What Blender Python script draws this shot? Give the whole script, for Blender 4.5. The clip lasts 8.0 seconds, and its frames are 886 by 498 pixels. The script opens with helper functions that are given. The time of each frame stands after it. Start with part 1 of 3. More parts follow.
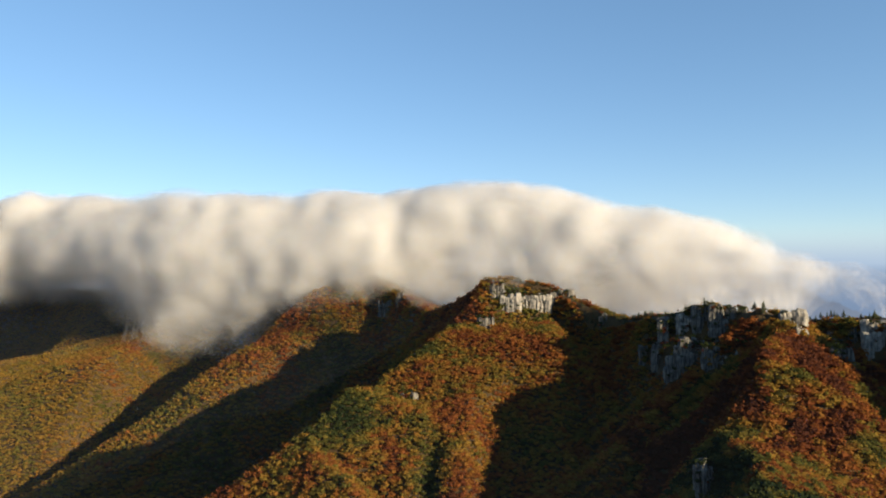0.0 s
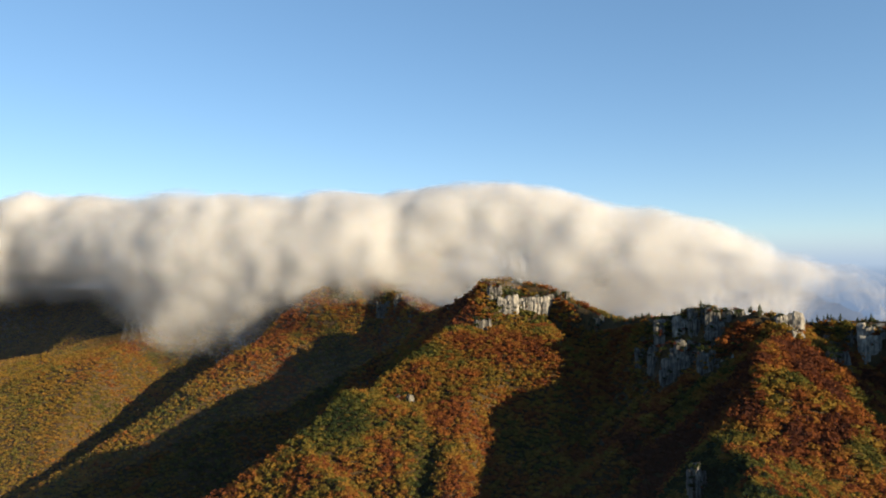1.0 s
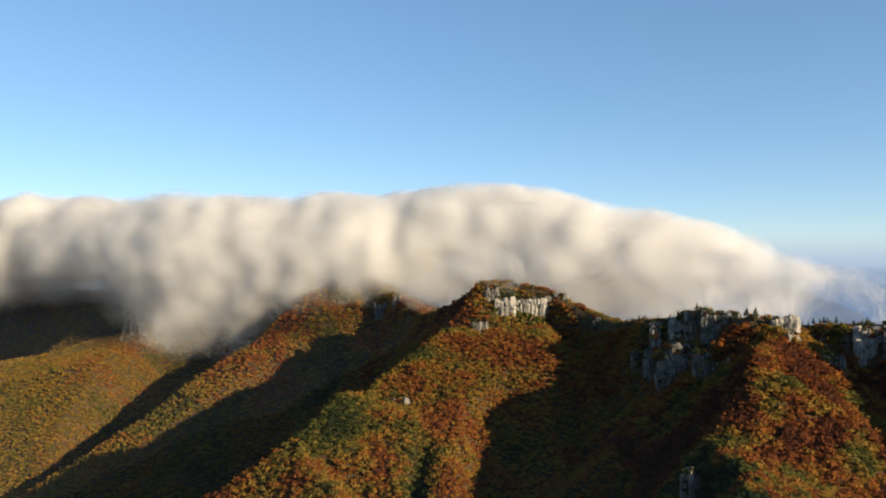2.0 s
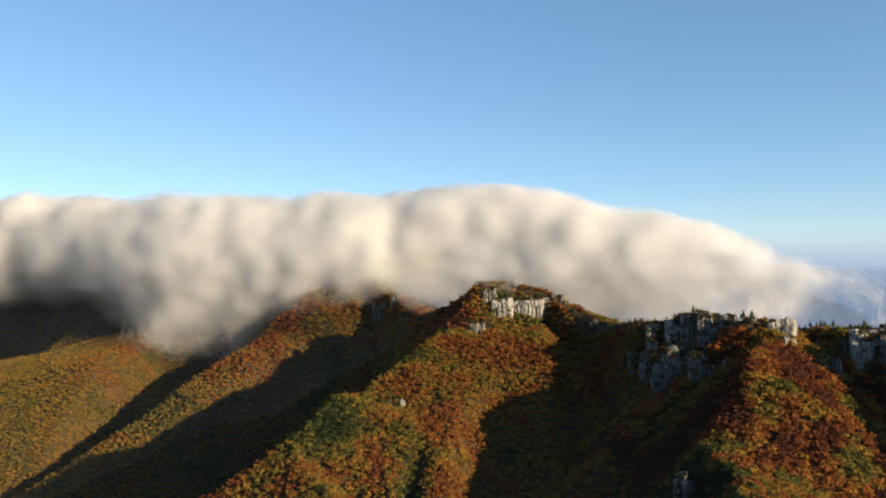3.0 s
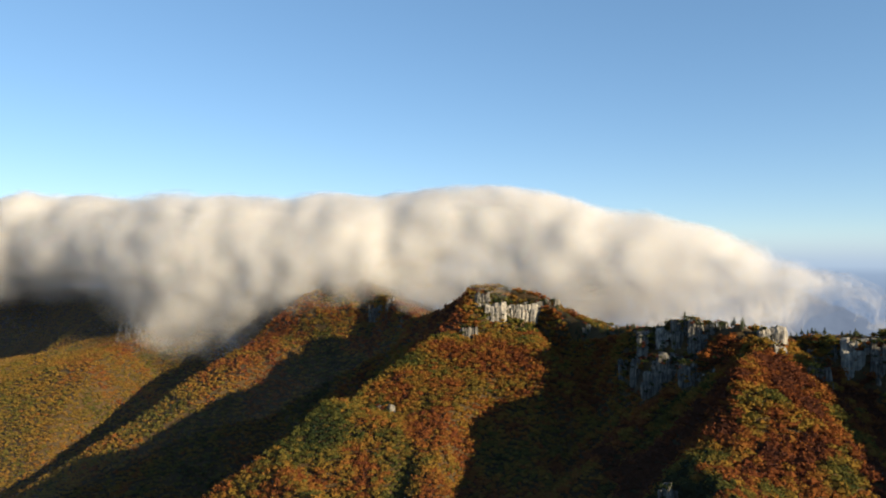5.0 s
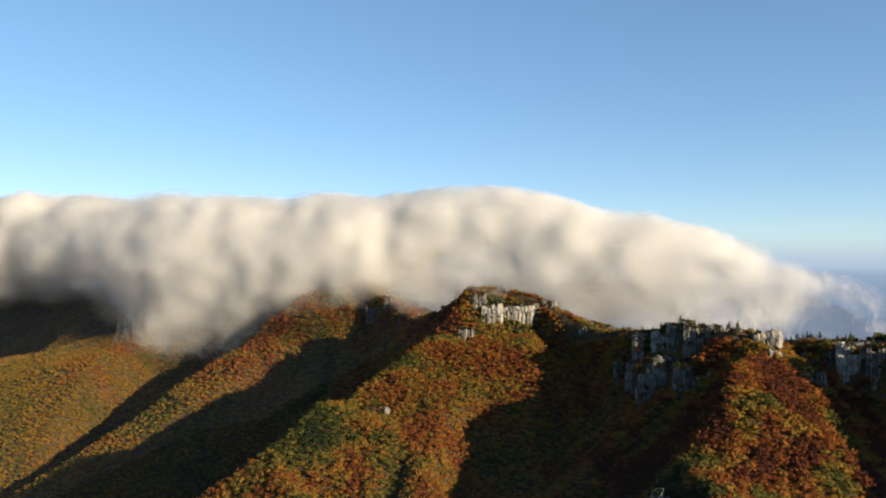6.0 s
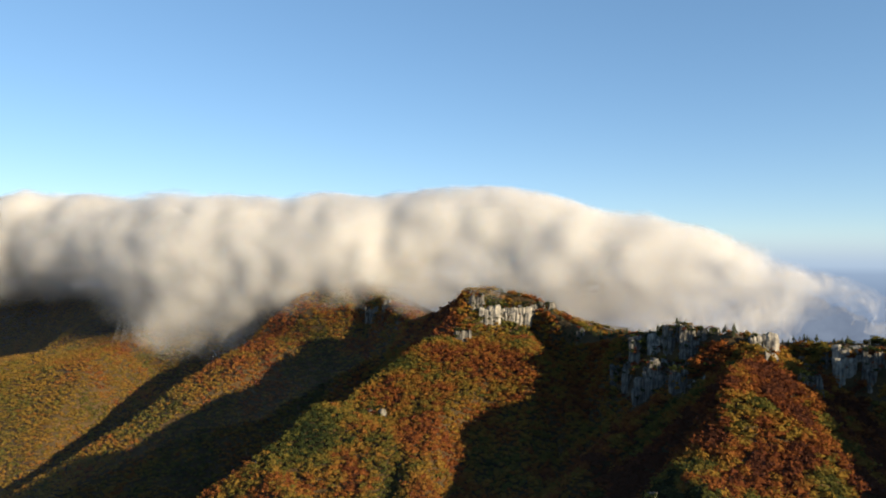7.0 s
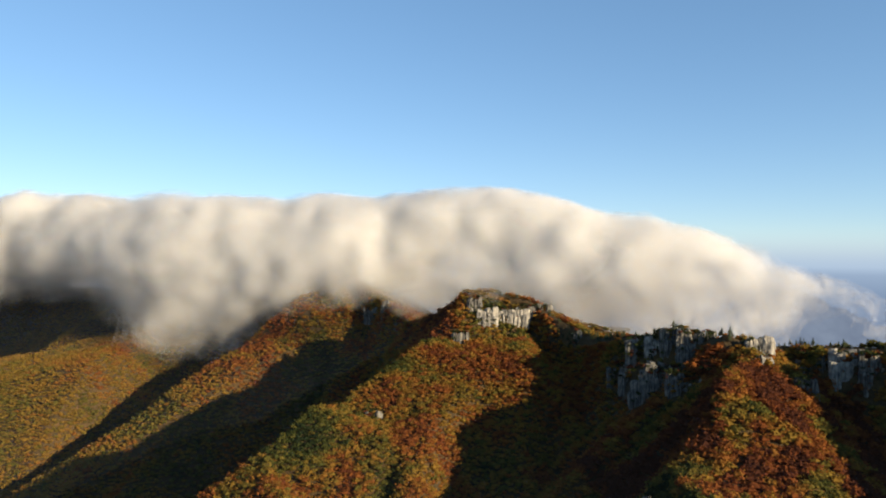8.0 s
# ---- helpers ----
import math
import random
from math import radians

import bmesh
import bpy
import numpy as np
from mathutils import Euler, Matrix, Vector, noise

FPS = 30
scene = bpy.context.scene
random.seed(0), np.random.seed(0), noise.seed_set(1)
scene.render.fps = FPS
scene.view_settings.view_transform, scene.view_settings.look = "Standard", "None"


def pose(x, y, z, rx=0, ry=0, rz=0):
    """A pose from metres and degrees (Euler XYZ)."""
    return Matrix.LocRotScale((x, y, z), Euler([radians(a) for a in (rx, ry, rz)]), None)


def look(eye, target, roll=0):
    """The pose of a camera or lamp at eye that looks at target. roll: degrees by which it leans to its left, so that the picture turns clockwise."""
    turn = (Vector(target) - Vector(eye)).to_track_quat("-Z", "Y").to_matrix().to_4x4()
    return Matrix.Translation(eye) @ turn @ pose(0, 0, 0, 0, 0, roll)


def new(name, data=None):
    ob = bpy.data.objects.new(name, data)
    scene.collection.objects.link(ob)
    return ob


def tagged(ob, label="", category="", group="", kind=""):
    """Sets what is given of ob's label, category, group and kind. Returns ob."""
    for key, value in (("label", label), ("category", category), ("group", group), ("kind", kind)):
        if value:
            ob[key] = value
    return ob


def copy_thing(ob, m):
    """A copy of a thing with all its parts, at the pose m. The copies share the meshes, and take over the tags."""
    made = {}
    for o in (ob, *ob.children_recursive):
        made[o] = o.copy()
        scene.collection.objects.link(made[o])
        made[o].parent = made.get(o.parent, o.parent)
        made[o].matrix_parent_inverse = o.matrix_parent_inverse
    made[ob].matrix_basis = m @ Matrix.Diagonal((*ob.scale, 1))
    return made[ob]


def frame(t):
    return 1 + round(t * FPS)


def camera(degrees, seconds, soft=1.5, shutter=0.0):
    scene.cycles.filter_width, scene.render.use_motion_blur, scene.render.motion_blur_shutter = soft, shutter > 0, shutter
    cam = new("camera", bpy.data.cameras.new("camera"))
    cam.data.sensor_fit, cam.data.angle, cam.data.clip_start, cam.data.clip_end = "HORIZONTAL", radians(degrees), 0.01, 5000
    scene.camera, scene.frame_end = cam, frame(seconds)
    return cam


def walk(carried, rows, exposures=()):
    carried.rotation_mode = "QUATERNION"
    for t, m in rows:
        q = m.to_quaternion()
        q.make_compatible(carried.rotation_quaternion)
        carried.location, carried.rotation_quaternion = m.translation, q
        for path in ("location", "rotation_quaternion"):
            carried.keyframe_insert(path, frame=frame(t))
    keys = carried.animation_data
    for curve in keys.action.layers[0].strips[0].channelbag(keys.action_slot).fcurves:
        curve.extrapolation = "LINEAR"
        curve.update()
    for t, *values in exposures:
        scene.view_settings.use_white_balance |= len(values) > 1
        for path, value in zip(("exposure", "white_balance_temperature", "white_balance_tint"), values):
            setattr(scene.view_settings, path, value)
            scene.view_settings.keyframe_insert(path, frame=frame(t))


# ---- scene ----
cam = camera(65.0, 8.0, soft=1.95)
PATH = [
    (0, (-3.056, -3.805, 2.083), (-3.055, -1.805, 2.129), -0.1),
    (0.5, (-1.102, -3.217, 3.04), (-1.103, -1.217, 3.086), -0.1),
    (1, (0.96, -2.849, 3.967), (0.957, -0.849, 4.012), -0.0),
    (1.5, (3.138, -2.519, 4.903), (3.133, -0.519, 4.948), 0.0),
    (3, (9.221, -0.939, 8.218), (9.21, 1.06, 8.259), 0.1),
    (3.5, (11.495, -0.367, 9.244), (11.482, 1.633, 9.284), 0.2),
    (4, (13.854, 0.285, 10.203), (13.839, 2.285, 10.243), 0.2),
    (4.5, (16.285, 0.949, 11.183), (16.268, 2.948, 11.223), 0.3),
    (6, (23.081, 2.351, 15.163), (23.058, 4.351, 15.199), 0.5),
    (6.5, (25.155, 2.653, 16.197), (25.13, 4.652, 16.232), 0.5),
    (7, (26.959, 2.961, 17.316), (26.931, 4.96, 17.349), 0.6),
    (7.5, (28.799, 3.028, 18.383), (28.769, 5.027, 18.416), 0.6),
    (8, (30.749, 3.159, 19.192), (30.716, 5.158, 19.225), 0.7),
]
walk(cam, [(t, look(eye, target, roll)) for t, eye, target, roll in PATH])

# ---- light ----
SUN = Vector((0.734, -0.621, 0.275)).normalized()
sun = new("sun", bpy.data.lights.new("sun", "SUN"))
sun.data.energy, sun.data.angle, sun.data.color = 4.9, radians(0.6), (1.0, 0.82, 0.57)
sun.matrix_world = look(SUN * 3000, (0, 0, 0))
world = bpy.data.worlds.new("world")
scene.world = world
world.use_nodes = True
sky = world.node_tree.nodes.new("ShaderNodeTexSky")
sky.sky_type, sky.sun_disc = "NISHITA", False
sky.sun_elevation = math.asin(SUN.z)
sky.sun_rotation = math.atan2(SUN.x, SUN.y)
sky.altitude, sky.air_density, sky.dust_density, sky.ozone_density = 900, 0.9, 0.25, 4.0
world.node_tree.nodes["Background"].inputs[1].default_value = 0.110
rich = world.node_tree.nodes.new("ShaderNodeHueSaturation")
rich.inputs["Saturation"].default_value = 1.08
world.node_tree.links.new(sky.outputs[0], rich.inputs["Color"])
even = world.node_tree.nodes.new("ShaderNodeGamma")
even.inputs["Gamma"].default_value = 0.7
world.node_tree.links.new(rich.outputs[0], even.inputs["Color"])
world.node_tree.links.new(even.outputs[0], world.node_tree.nodes["Background"].inputs[0])
scene.view_settings.exposure = 1.36
scene.cycles.transparent_max_bounces, scene.cycles.max_bounces, scene.cycles.diffuse_bounces, scene.cycles.transmission_bounces = 48, 24, 24, 8


# ---- numbers ----
TABLE = np.random.RandomState(7).rand(64, 64, 64)


def noise3(x, y, z):
    """Smooth value noise, 0 to 1, one cell a unit."""
    out = 0.0
    i, j, k = np.floor(x).astype(int), np.floor(y).astype(int), np.floor(z).astype(int)
    u, v, w = x - i, y - j, z - k
    u, v, w = (q * q * (3 - 2 * q) for q in (u, v, w))
    for a in (0, 1):
        for b in (0, 1):
            for c in (0, 1):
                weight = (u if a else 1 - u) * (v if b else 1 - v) * (w if c else 1 - w)
                out = out + weight * TABLE[(i + a) % 64, (j + b) % 64, (k + c) % 64]
    return out


def fbm(x, y, z, octaves=4):
    total, size, norm = 0.0, 1.0, 0.0
    for n in range(octaves):
        total = total + size * noise3(x * 2 ** n + 17 * n, y * 2 ** n + 5 * n, z * 2 ** n + 9 * n)
        norm += size
        size *= 0.5
    return total / norm


# ---- materials ----
def material(name, rough=0.85):
    m = bpy.data.materials.new(name)
    m.use_nodes = True
    b = m.node_tree.nodes["Principled BSDF"]
    b.inputs["Roughness"].default_value = rough
    b.inputs["Specular IOR Level"].default_value = 0.2
    return m, m.node_tree.nodes, m.node_tree.links, b


def ramp(nodes, stops, mode="LINEAR"):
    r = nodes.new("ShaderNodeValToRGB")
    r.color_ramp.interpolation = mode
    while len(r.color_ramp.elements) < len(stops):
        r.color_ramp.elements.new(0.5)
    for e, (at, colour) in zip(r.color_ramp.elements, stops):
        e.position, e.color = at, (*colour, 1)
    return r


def noise_node(nodes, links, scale, detail=4, rough=0.6):
    co = nodes.new("ShaderNodeTexCoord")
    n = nodes.new("ShaderNodeTexNoise")
    n.inputs["Scale"].default_value, n.inputs["Detail"].default_value, n.inputs["Roughness"].default_value = scale, detail, rough
    links.new(co.outputs["Object"], n.inputs["Vector"])
    return n


def mix_colour(nodes, links, a, b, factor, mode="MIX"):
    m = nodes.new("ShaderNodeMix")
    m.data_type, m.blend_type = "RGBA", mode
    for socket, value in ((m.inputs[0], factor), (m.inputs[6], a), (m.inputs[7], b)):
        if isinstance(value, (int, float)):
            socket.default_value = value
        elif isinstance(value, tuple):
            socket.default_value = (*value, 1)
        else:
            links.new(value, socket)
    return m.outputs[2]


AUTUMN = [(0.0, (0.0177, 0.027, 0.0114)), (0.16, (0.0413, 0.0503, 0.0143)), (0.34, (0.113, 0.0989, 0.0214)), (0.52, (0.2211, 0.1277, 0.0229)),
          (0.7, (0.2113, 0.0737, 0.0185)), (0.88, (0.1376, 0.0423, 0.0157)), (1.0, (0.0688, 0.027, 0.0157))]


def leaves(name, source):
    m, nodes, links, b = material(name, 0.9)
    b.inputs["Specular IOR Level"].default_value = 0.03
    if source == "object":
        share = nodes.new("ShaderNodeMapRange")
        share.inputs[3].default_value, share.inputs[4].default_value = 0.22, 0.86
        links.new(nodes.new("ShaderNodeObjectInfo").outputs["Random"], share.inputs[0])
        value = share.outputs[0]
    else:
        a = nodes.new("ShaderNodeAttribute")
        a.attribute_name = "tint"
        value = a.outputs["Fac"]
    r = ramp(nodes, AUTUMN)
    links.new(value, r.inputs[0])
    n = noise_node(nodes, links, 0.9, 2)
    light = ramp(nodes, [(0.3, (0.85, 0.85, 0.85)), (0.7, (1.12, 1.12, 1.1))])
    links.new(n.outputs["Fac"], light.inputs[0])
    colour = mix_colour(nodes, links, r.outputs[0], light.outputs[0], 1.0, "MULTIPLY")
    links.new(colour, b.inputs["Base Color"])
    thin, both = nodes.new("ShaderNodeBsdfTranslucent"), nodes.new("ShaderNodeMixShader")
    links.new(colour, thin.inputs["Color"])
    both.inputs[0].default_value = 0.5
    links.new(b.outputs[0], both.inputs[1])
    links.new(thin.outputs[0], both.inputs[2])
    links.new(both.outputs[0], nodes["Material Output"].inputs[0])
    return m


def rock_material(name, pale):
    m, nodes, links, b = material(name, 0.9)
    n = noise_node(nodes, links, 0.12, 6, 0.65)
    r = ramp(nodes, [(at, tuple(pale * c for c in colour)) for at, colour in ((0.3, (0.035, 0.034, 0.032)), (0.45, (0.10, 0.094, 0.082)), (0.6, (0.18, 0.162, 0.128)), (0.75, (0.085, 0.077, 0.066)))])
    links.new(n.outputs["Fac"], r.inputs[0])
    co = nodes.new("ShaderNodeTexCoord")
    mp = nodes.new("ShaderNodeMapping")
    mp.inputs["Scale"].default_value = (1.1, 1.1, 0.07)
    links.new(co.outputs["Object"], mp.inputs["Vector"])
    streak = nodes.new("ShaderNodeTexNoise")
    streak.inputs["Scale"].default_value, streak.inputs["Detail"].default_value = 0.9, 7
    links.new(mp.outputs[0], streak.inputs["Vector"])
    dark = ramp(nodes, [(0.42, (0.25, 0.25, 0.26)), (0.52, (0.9, 0.9, 0.9)), (0.66, (1.25, 1.25, 1.25))])
    links.new(streak.outputs["Fac"], dark.inputs[0])
    links.new(mix_colour(nodes, links, r.outputs[0], dark.outputs[0], 0.8 if pale < 1.5 else 0.5, "MULTIPLY"), b.inputs["Base Color"])
    bump = nodes.new("ShaderNodeBump")
    bump.inputs["Strength"].default_value, bump.inputs["Distance"].default_value = 0.8, 1.0
    links.new(streak.outputs["Fac"], bump.inputs["Height"])
    links.new(bump.outputs[0], b.inputs["Normal"])
    return m


def ground_material():
    m, nodes, links, b = material("forest_floor", 0.95)
    n = noise_node(nodes, links, 0.05, 8, 0.7)
    r = ramp(nodes, [(0.3, (0.020, 0.018, 0.009)), (0.5, (0.050, 0.031, 0.011)), (0.7, (0.076, 0.042, 0.013))])
    links.new(n.outputs["Fac"], r.inputs[0])
    geo, sep = nodes.new("ShaderNodeNewGeometry"), nodes.new("ShaderNodeSeparateXYZ")
    links.new(geo.outputs["True Normal"], sep.inputs[0])
    bare = ramp(nodes, [(0.34, (1, 1, 1)), (0.42, (0, 0, 0))])
    links.new(sep.outputs["Z"], bare.inputs[0])
    stone = ramp(nodes, [(0.35, (0.03, 0.03, 0.027)), (0.5, (0.08, 0.075, 0.07)), (0.65, (0.15, 0.14, 0.12))])
    links.new(n.outputs["Fac"], stone.inputs[0])
    links.new(mix_colour(nodes, links, r.outputs[0], stone.outputs[0], bare.outputs[0]), b.inputs["Base Color"])
    fine = noise_node(nodes, links, 0.3, 4)
    bump = nodes.new("ShaderNodeBump")
    bump.inputs["Strength"].default_value, bump.inputs["Distance"].default_value = 1.0, 2.0
    links.new(fine.outputs["Fac"], bump.inputs["Height"])
    links.new(bump.outputs[0], b.inputs["Normal"])
    return m


def bark_material():
    m, nodes, links, b = material("bark", 0.95)
    n = noise_node(nodes, links, 3.0, 4)
    r = ramp(nodes, [(0.3, (0.035, 0.026, 0.018)), (0.7, (0.11, 0.085, 0.062))])
    links.new(n.outputs["Fac"], r.inputs[0])
    links.new(r.outputs[0], b.inputs["Base Color"])
    return m


def mist(name, amount, scale=0.010):
    """Cloud droplets: scatters light to both sides; between its shreds one sees through."""
    m = bpy.data.materials.new(name)
    m.use_nodes = True
    nodes, links = m.node_tree.nodes, m.node_tree.links
    nodes.remove(nodes["Principled BSDF"])
    out = nodes["Material Output"]
    d, t, both = nodes.new("ShaderNodeBsdfDiffuse"), nodes.new("ShaderNodeBsdfTranslucent"), nodes.new("ShaderNodeMixShader")
    for s in (d, t):
        s.inputs["Color"].default_value = (0.975, 0.967, 0.945, 1)
    both.inputs[0].default_value = 0.5
    drop, away, geo, turn, unit = noise_node(nodes, links, 1.7, 0), nodes.new("ShaderNodeVectorMath"), nodes.new("ShaderNodeNewGeometry"), nodes.new("ShaderNodeVectorMath"), nodes.new("ShaderNodeVectorMath")
    away.operation, turn.operation, unit.operation = "SUBTRACT", "MULTIPLY_ADD", "NORMALIZE"  # droplets turn the light every way
    away.inputs[1].default_value, turn.inputs[1].default_value = (0.5, 0.5, 0.5), (5, 5, 5)
    links.new(drop.outputs["Color"], away.inputs[0])
    links.new(away.outputs[0], turn.inputs[0])
    links.new(geo.outputs["Normal"], turn.inputs[2])
    links.new(turn.outputs[0], unit.inputs[0])
    for s in (d, t):
        links.new(unit.outputs[0], s.inputs["Normal"])
    links.new(d.outputs[0], both.inputs[1])
    links.new(t.outputs[0], both.inputs[2])
    if amount >= 1:
        links.new(both.outputs[0], out.inputs[0])
        return m
    n = noise_node(nodes, links, scale, 3, 0.5)
    span = nodes.new("ShaderNodeMapRange")
    span.interpolation_type = "SMOOTHSTEP"
    span.inputs[1].default_value, span.inputs[2].default_value, span.inputs[3].default_value, span.inputs[4].default_value = 0.3, 0.7, 0.45 * amount, amount
    links.new(n.outputs["Fac"], span.inputs[0])
    clear, mixed = nodes.new("ShaderNodeBsdfTransparent"), nodes.new("ShaderNodeMixShader")
    links.new(span.outputs[0], mixed.inputs[0])
    links.new(clear.outputs[0], mixed.inputs[1])
    links.new(both.outputs[0], mixed.inputs[2])
    links.new(mixed.outputs[0], out.inputs[0])
    return m


# one granite twice: sunlight on the crags is put into the paler copy
GROUND, ROCK, SUNLIT_ROCK, BARK = ground_material(), rock_material("grey_granite", 0.98), rock_material("sunlit_granite", 1.7), bark_material()
LEAF_STUFF, LEAF_TREE = leaves("autumn_leaves", "tint"), leaves("tree_leaves", "object")


def needle_material():
    m, nodes, links, b = material("pine_needles", 0.9)
    n = noise_node(nodes, links, 1.5, 3)
    r = ramp(nodes, [(0.3, (0.012, 0.020, 0.008)), (0.7, (0.040, 0.046, 0.014))])
    links.new(n.outputs["Fac"], r.inputs[0])
    links.new(r.outputs[0], b.inputs["Base Color"])
    return m


NEEDLES = needle_material()
PALE_BARK = BARK.copy()
PALE_BARK.name = "bleached_bark"
for node in PALE_BARK.node_tree.nodes:
    if node.type == "VALTORGB":
        node.color_ramp.elements[0].color, node.color_ramp.elements[1].color = (0.16, 0.15, 0.13, 1), (0.36, 0.34, 0.30, 1)


# ---- meshes ----
def mesh_of(name, verts, faces, mat, smooth=False):
    """A mesh from arrays: verts n x 3, faces n x 3 or n x 4."""
    me = bpy.data.meshes.new(name)
    verts, faces = np.asarray(verts, np.float32), np.asarray(faces, np.int32)
    n, k = faces.shape
    me.vertices.add(len(verts))
    me.vertices.foreach_set("co", verts.ravel())
    me.loops.add(n * k)
    me.loops.foreach_set("vertex_index", faces.ravel())
    me.polygons.add(n)
    me.polygons.foreach_set("loop_start", np.arange(0, n * k, k, dtype=np.int32))
    me.polygons.foreach_set("use_smooth", np.full(n, smooth))
    me.update(calc_edges=True)
    me.materials.append(mat)
    return me


def part(name, me, parent, label=""):
    ob = new(name, me)
    ob.parent = parent
    return tagged(ob, label)


# ---- mountain ----
# Crests run from the top down; slopes are those of the side to the left of that way, then the right, each (near slope, its width, slope beyond).
RIDGES = [
    # main ridge, from the cliffs to the clouded summit and on
    ([(334, 413, -30), (287, 456, -34), (255, 481, -36), (232, 466, -37), (211, 466, -27), (204, 491, -34), (189, 511, -26), (166, 536, -38), (157, 581, -44), (141, 626, -44), (124, 685, -32), (103, 721, -21), (76, 744, -16), (52, 728, -14), (27, 771, -35), (-17, 825, -58), (-46, 905, -44), (-76, 978, -34), (-107, 1036, -15), (-157, 1057, -23), (-275, 1148, -17), (-521, 1350, -49), (-945, 1649, -56), (-1602, 1996, -71), (-2897, 2396, -76)],
     (2.20, 43, 1.20), (0.48, 120, 0.76), 6),
    # central spur
    ([(72, 712, -21), (97, 671, -50), (96, 604, -56), (92, 575, -63), (88, 582, -75), (13, 510, -99), (14, 452, -119), (7, 410, -128), (-12, 381, -170)],
     (2.20, 70, 0.90), (0.20, 43, 0.80), 7),
    # its western flank
    ([(35, 701, -53), (8, 629, -55), (-26, 587, -75), (-51, 550, -98), (-72, 520, -94), (-96, 466, -112), (-138, 444, -142), (-172, 433, -164)],
     (0.20, 77, 0.96), (2.20, 116, 1.30), 7),
    # second spur
    ([(-137, 1013, -19), (-116, 961, -60), (-147, 925, -97), (-185, 914, -104), (-219, 876, -140), (-288, 858, -178), (-341, 847, -187), (-392, 842, -213), (-456, 809, -256), (-499, 748, -289)],
     (1.15, 90, 0.63), (0.33, 50, 0.90), 7),
    # its western flank
    ([(-150, 1000, -69), (-179, 967, -84), (-227, 940, -91), (-262, 915, -107), (-316, 889, -159), (-346, 884, -184), (-366, 877, -194), (-443, 846, -237)],
     (0.21, 52, 1.30), (1.35, 90, 1.30), 6),
    # long western slope
    ([(-341, 1164, -100), (-414, 1126, -128), (-474, 1094, -157), (-514, 1058, -196), (-558, 1007, -250), (-602, 946, -308), (-664, 876, -370)],
     (1.15, 53, 1.17), (0.05, 352, 0.56), 7),
    # slope behind it
    ([(-482, 1297, -96), (-604, 1299, -126), (-731, 1332, -168), (-849, 1377, -183), (-1042, 1385, -250), (-1346, 1399, -315)],
     (0.12, 300, 0.80), (0.45, 44, 0.77), 9),
    # far western slope
    ([(-642, 1496, -58), (-799, 1551, -147), (-910, 1583, -200), (-1096, 1564, -238), (-1263, 1496, -303)],
     (0.40, 126, 0.52), (0.14, 300, 0.40), 12),
    # eastern spur with the white crag
    ([(229, 465, -38), (253, 449, -57), (252, 412, -76), (247, 384, -92), (218, 336, -112), (197, 296, -120)],
     (0.41, 60, 0.80), (0.21, 78, 1.06), 6),
    # its western flank
    ([(219, 478, -51), (197, 442, -49), (177, 397, -71), (151, 367, -88), (145, 335, -91), (136, 296, -95), (86, 277, -114)],
     (0.34, 46, 1.30), (1.27, 24, 1.30), 5),
    # wooded slope behind, in the mist
    ([(80, 893, -32), (150, 873, -47), (220, 853, -64), (280, 843, -80)],
     (1.00, 80, 0.70), (1.49, 80, 0.72), 8),
    # eastern shoulder, out of view, added to throw shade on the eastern spur
    ([(348, 431, -36), (409, 353, 0), (417, 299, 22), (439, 229, -2), (460, 157, -53)],
     (0.63, 80, 0.60), (0.96, 142, 0.62), 8),
    # terrace of the upper cliff
    ([(206, 507, -37), (190, 526, -53), (176, 539, -60), (171, 546, -65)],
     (2.20, 56, 1.30), (0.64, 21, 0.75), 3),
    # terrace of the lower cliff
    ([(219, 453, -43), (208, 483, -52), (186, 474, -64), (179, 476, -58)],
     (2.20, 46, 1.30), (0.42, 14, 1.30), 3),
]


def profile(d, slope, r):
    near, width, far = slope
    d = np.sqrt(d * d + r * r) - r
    return np.where(d < width, near * d, near * width + far * (d - width))


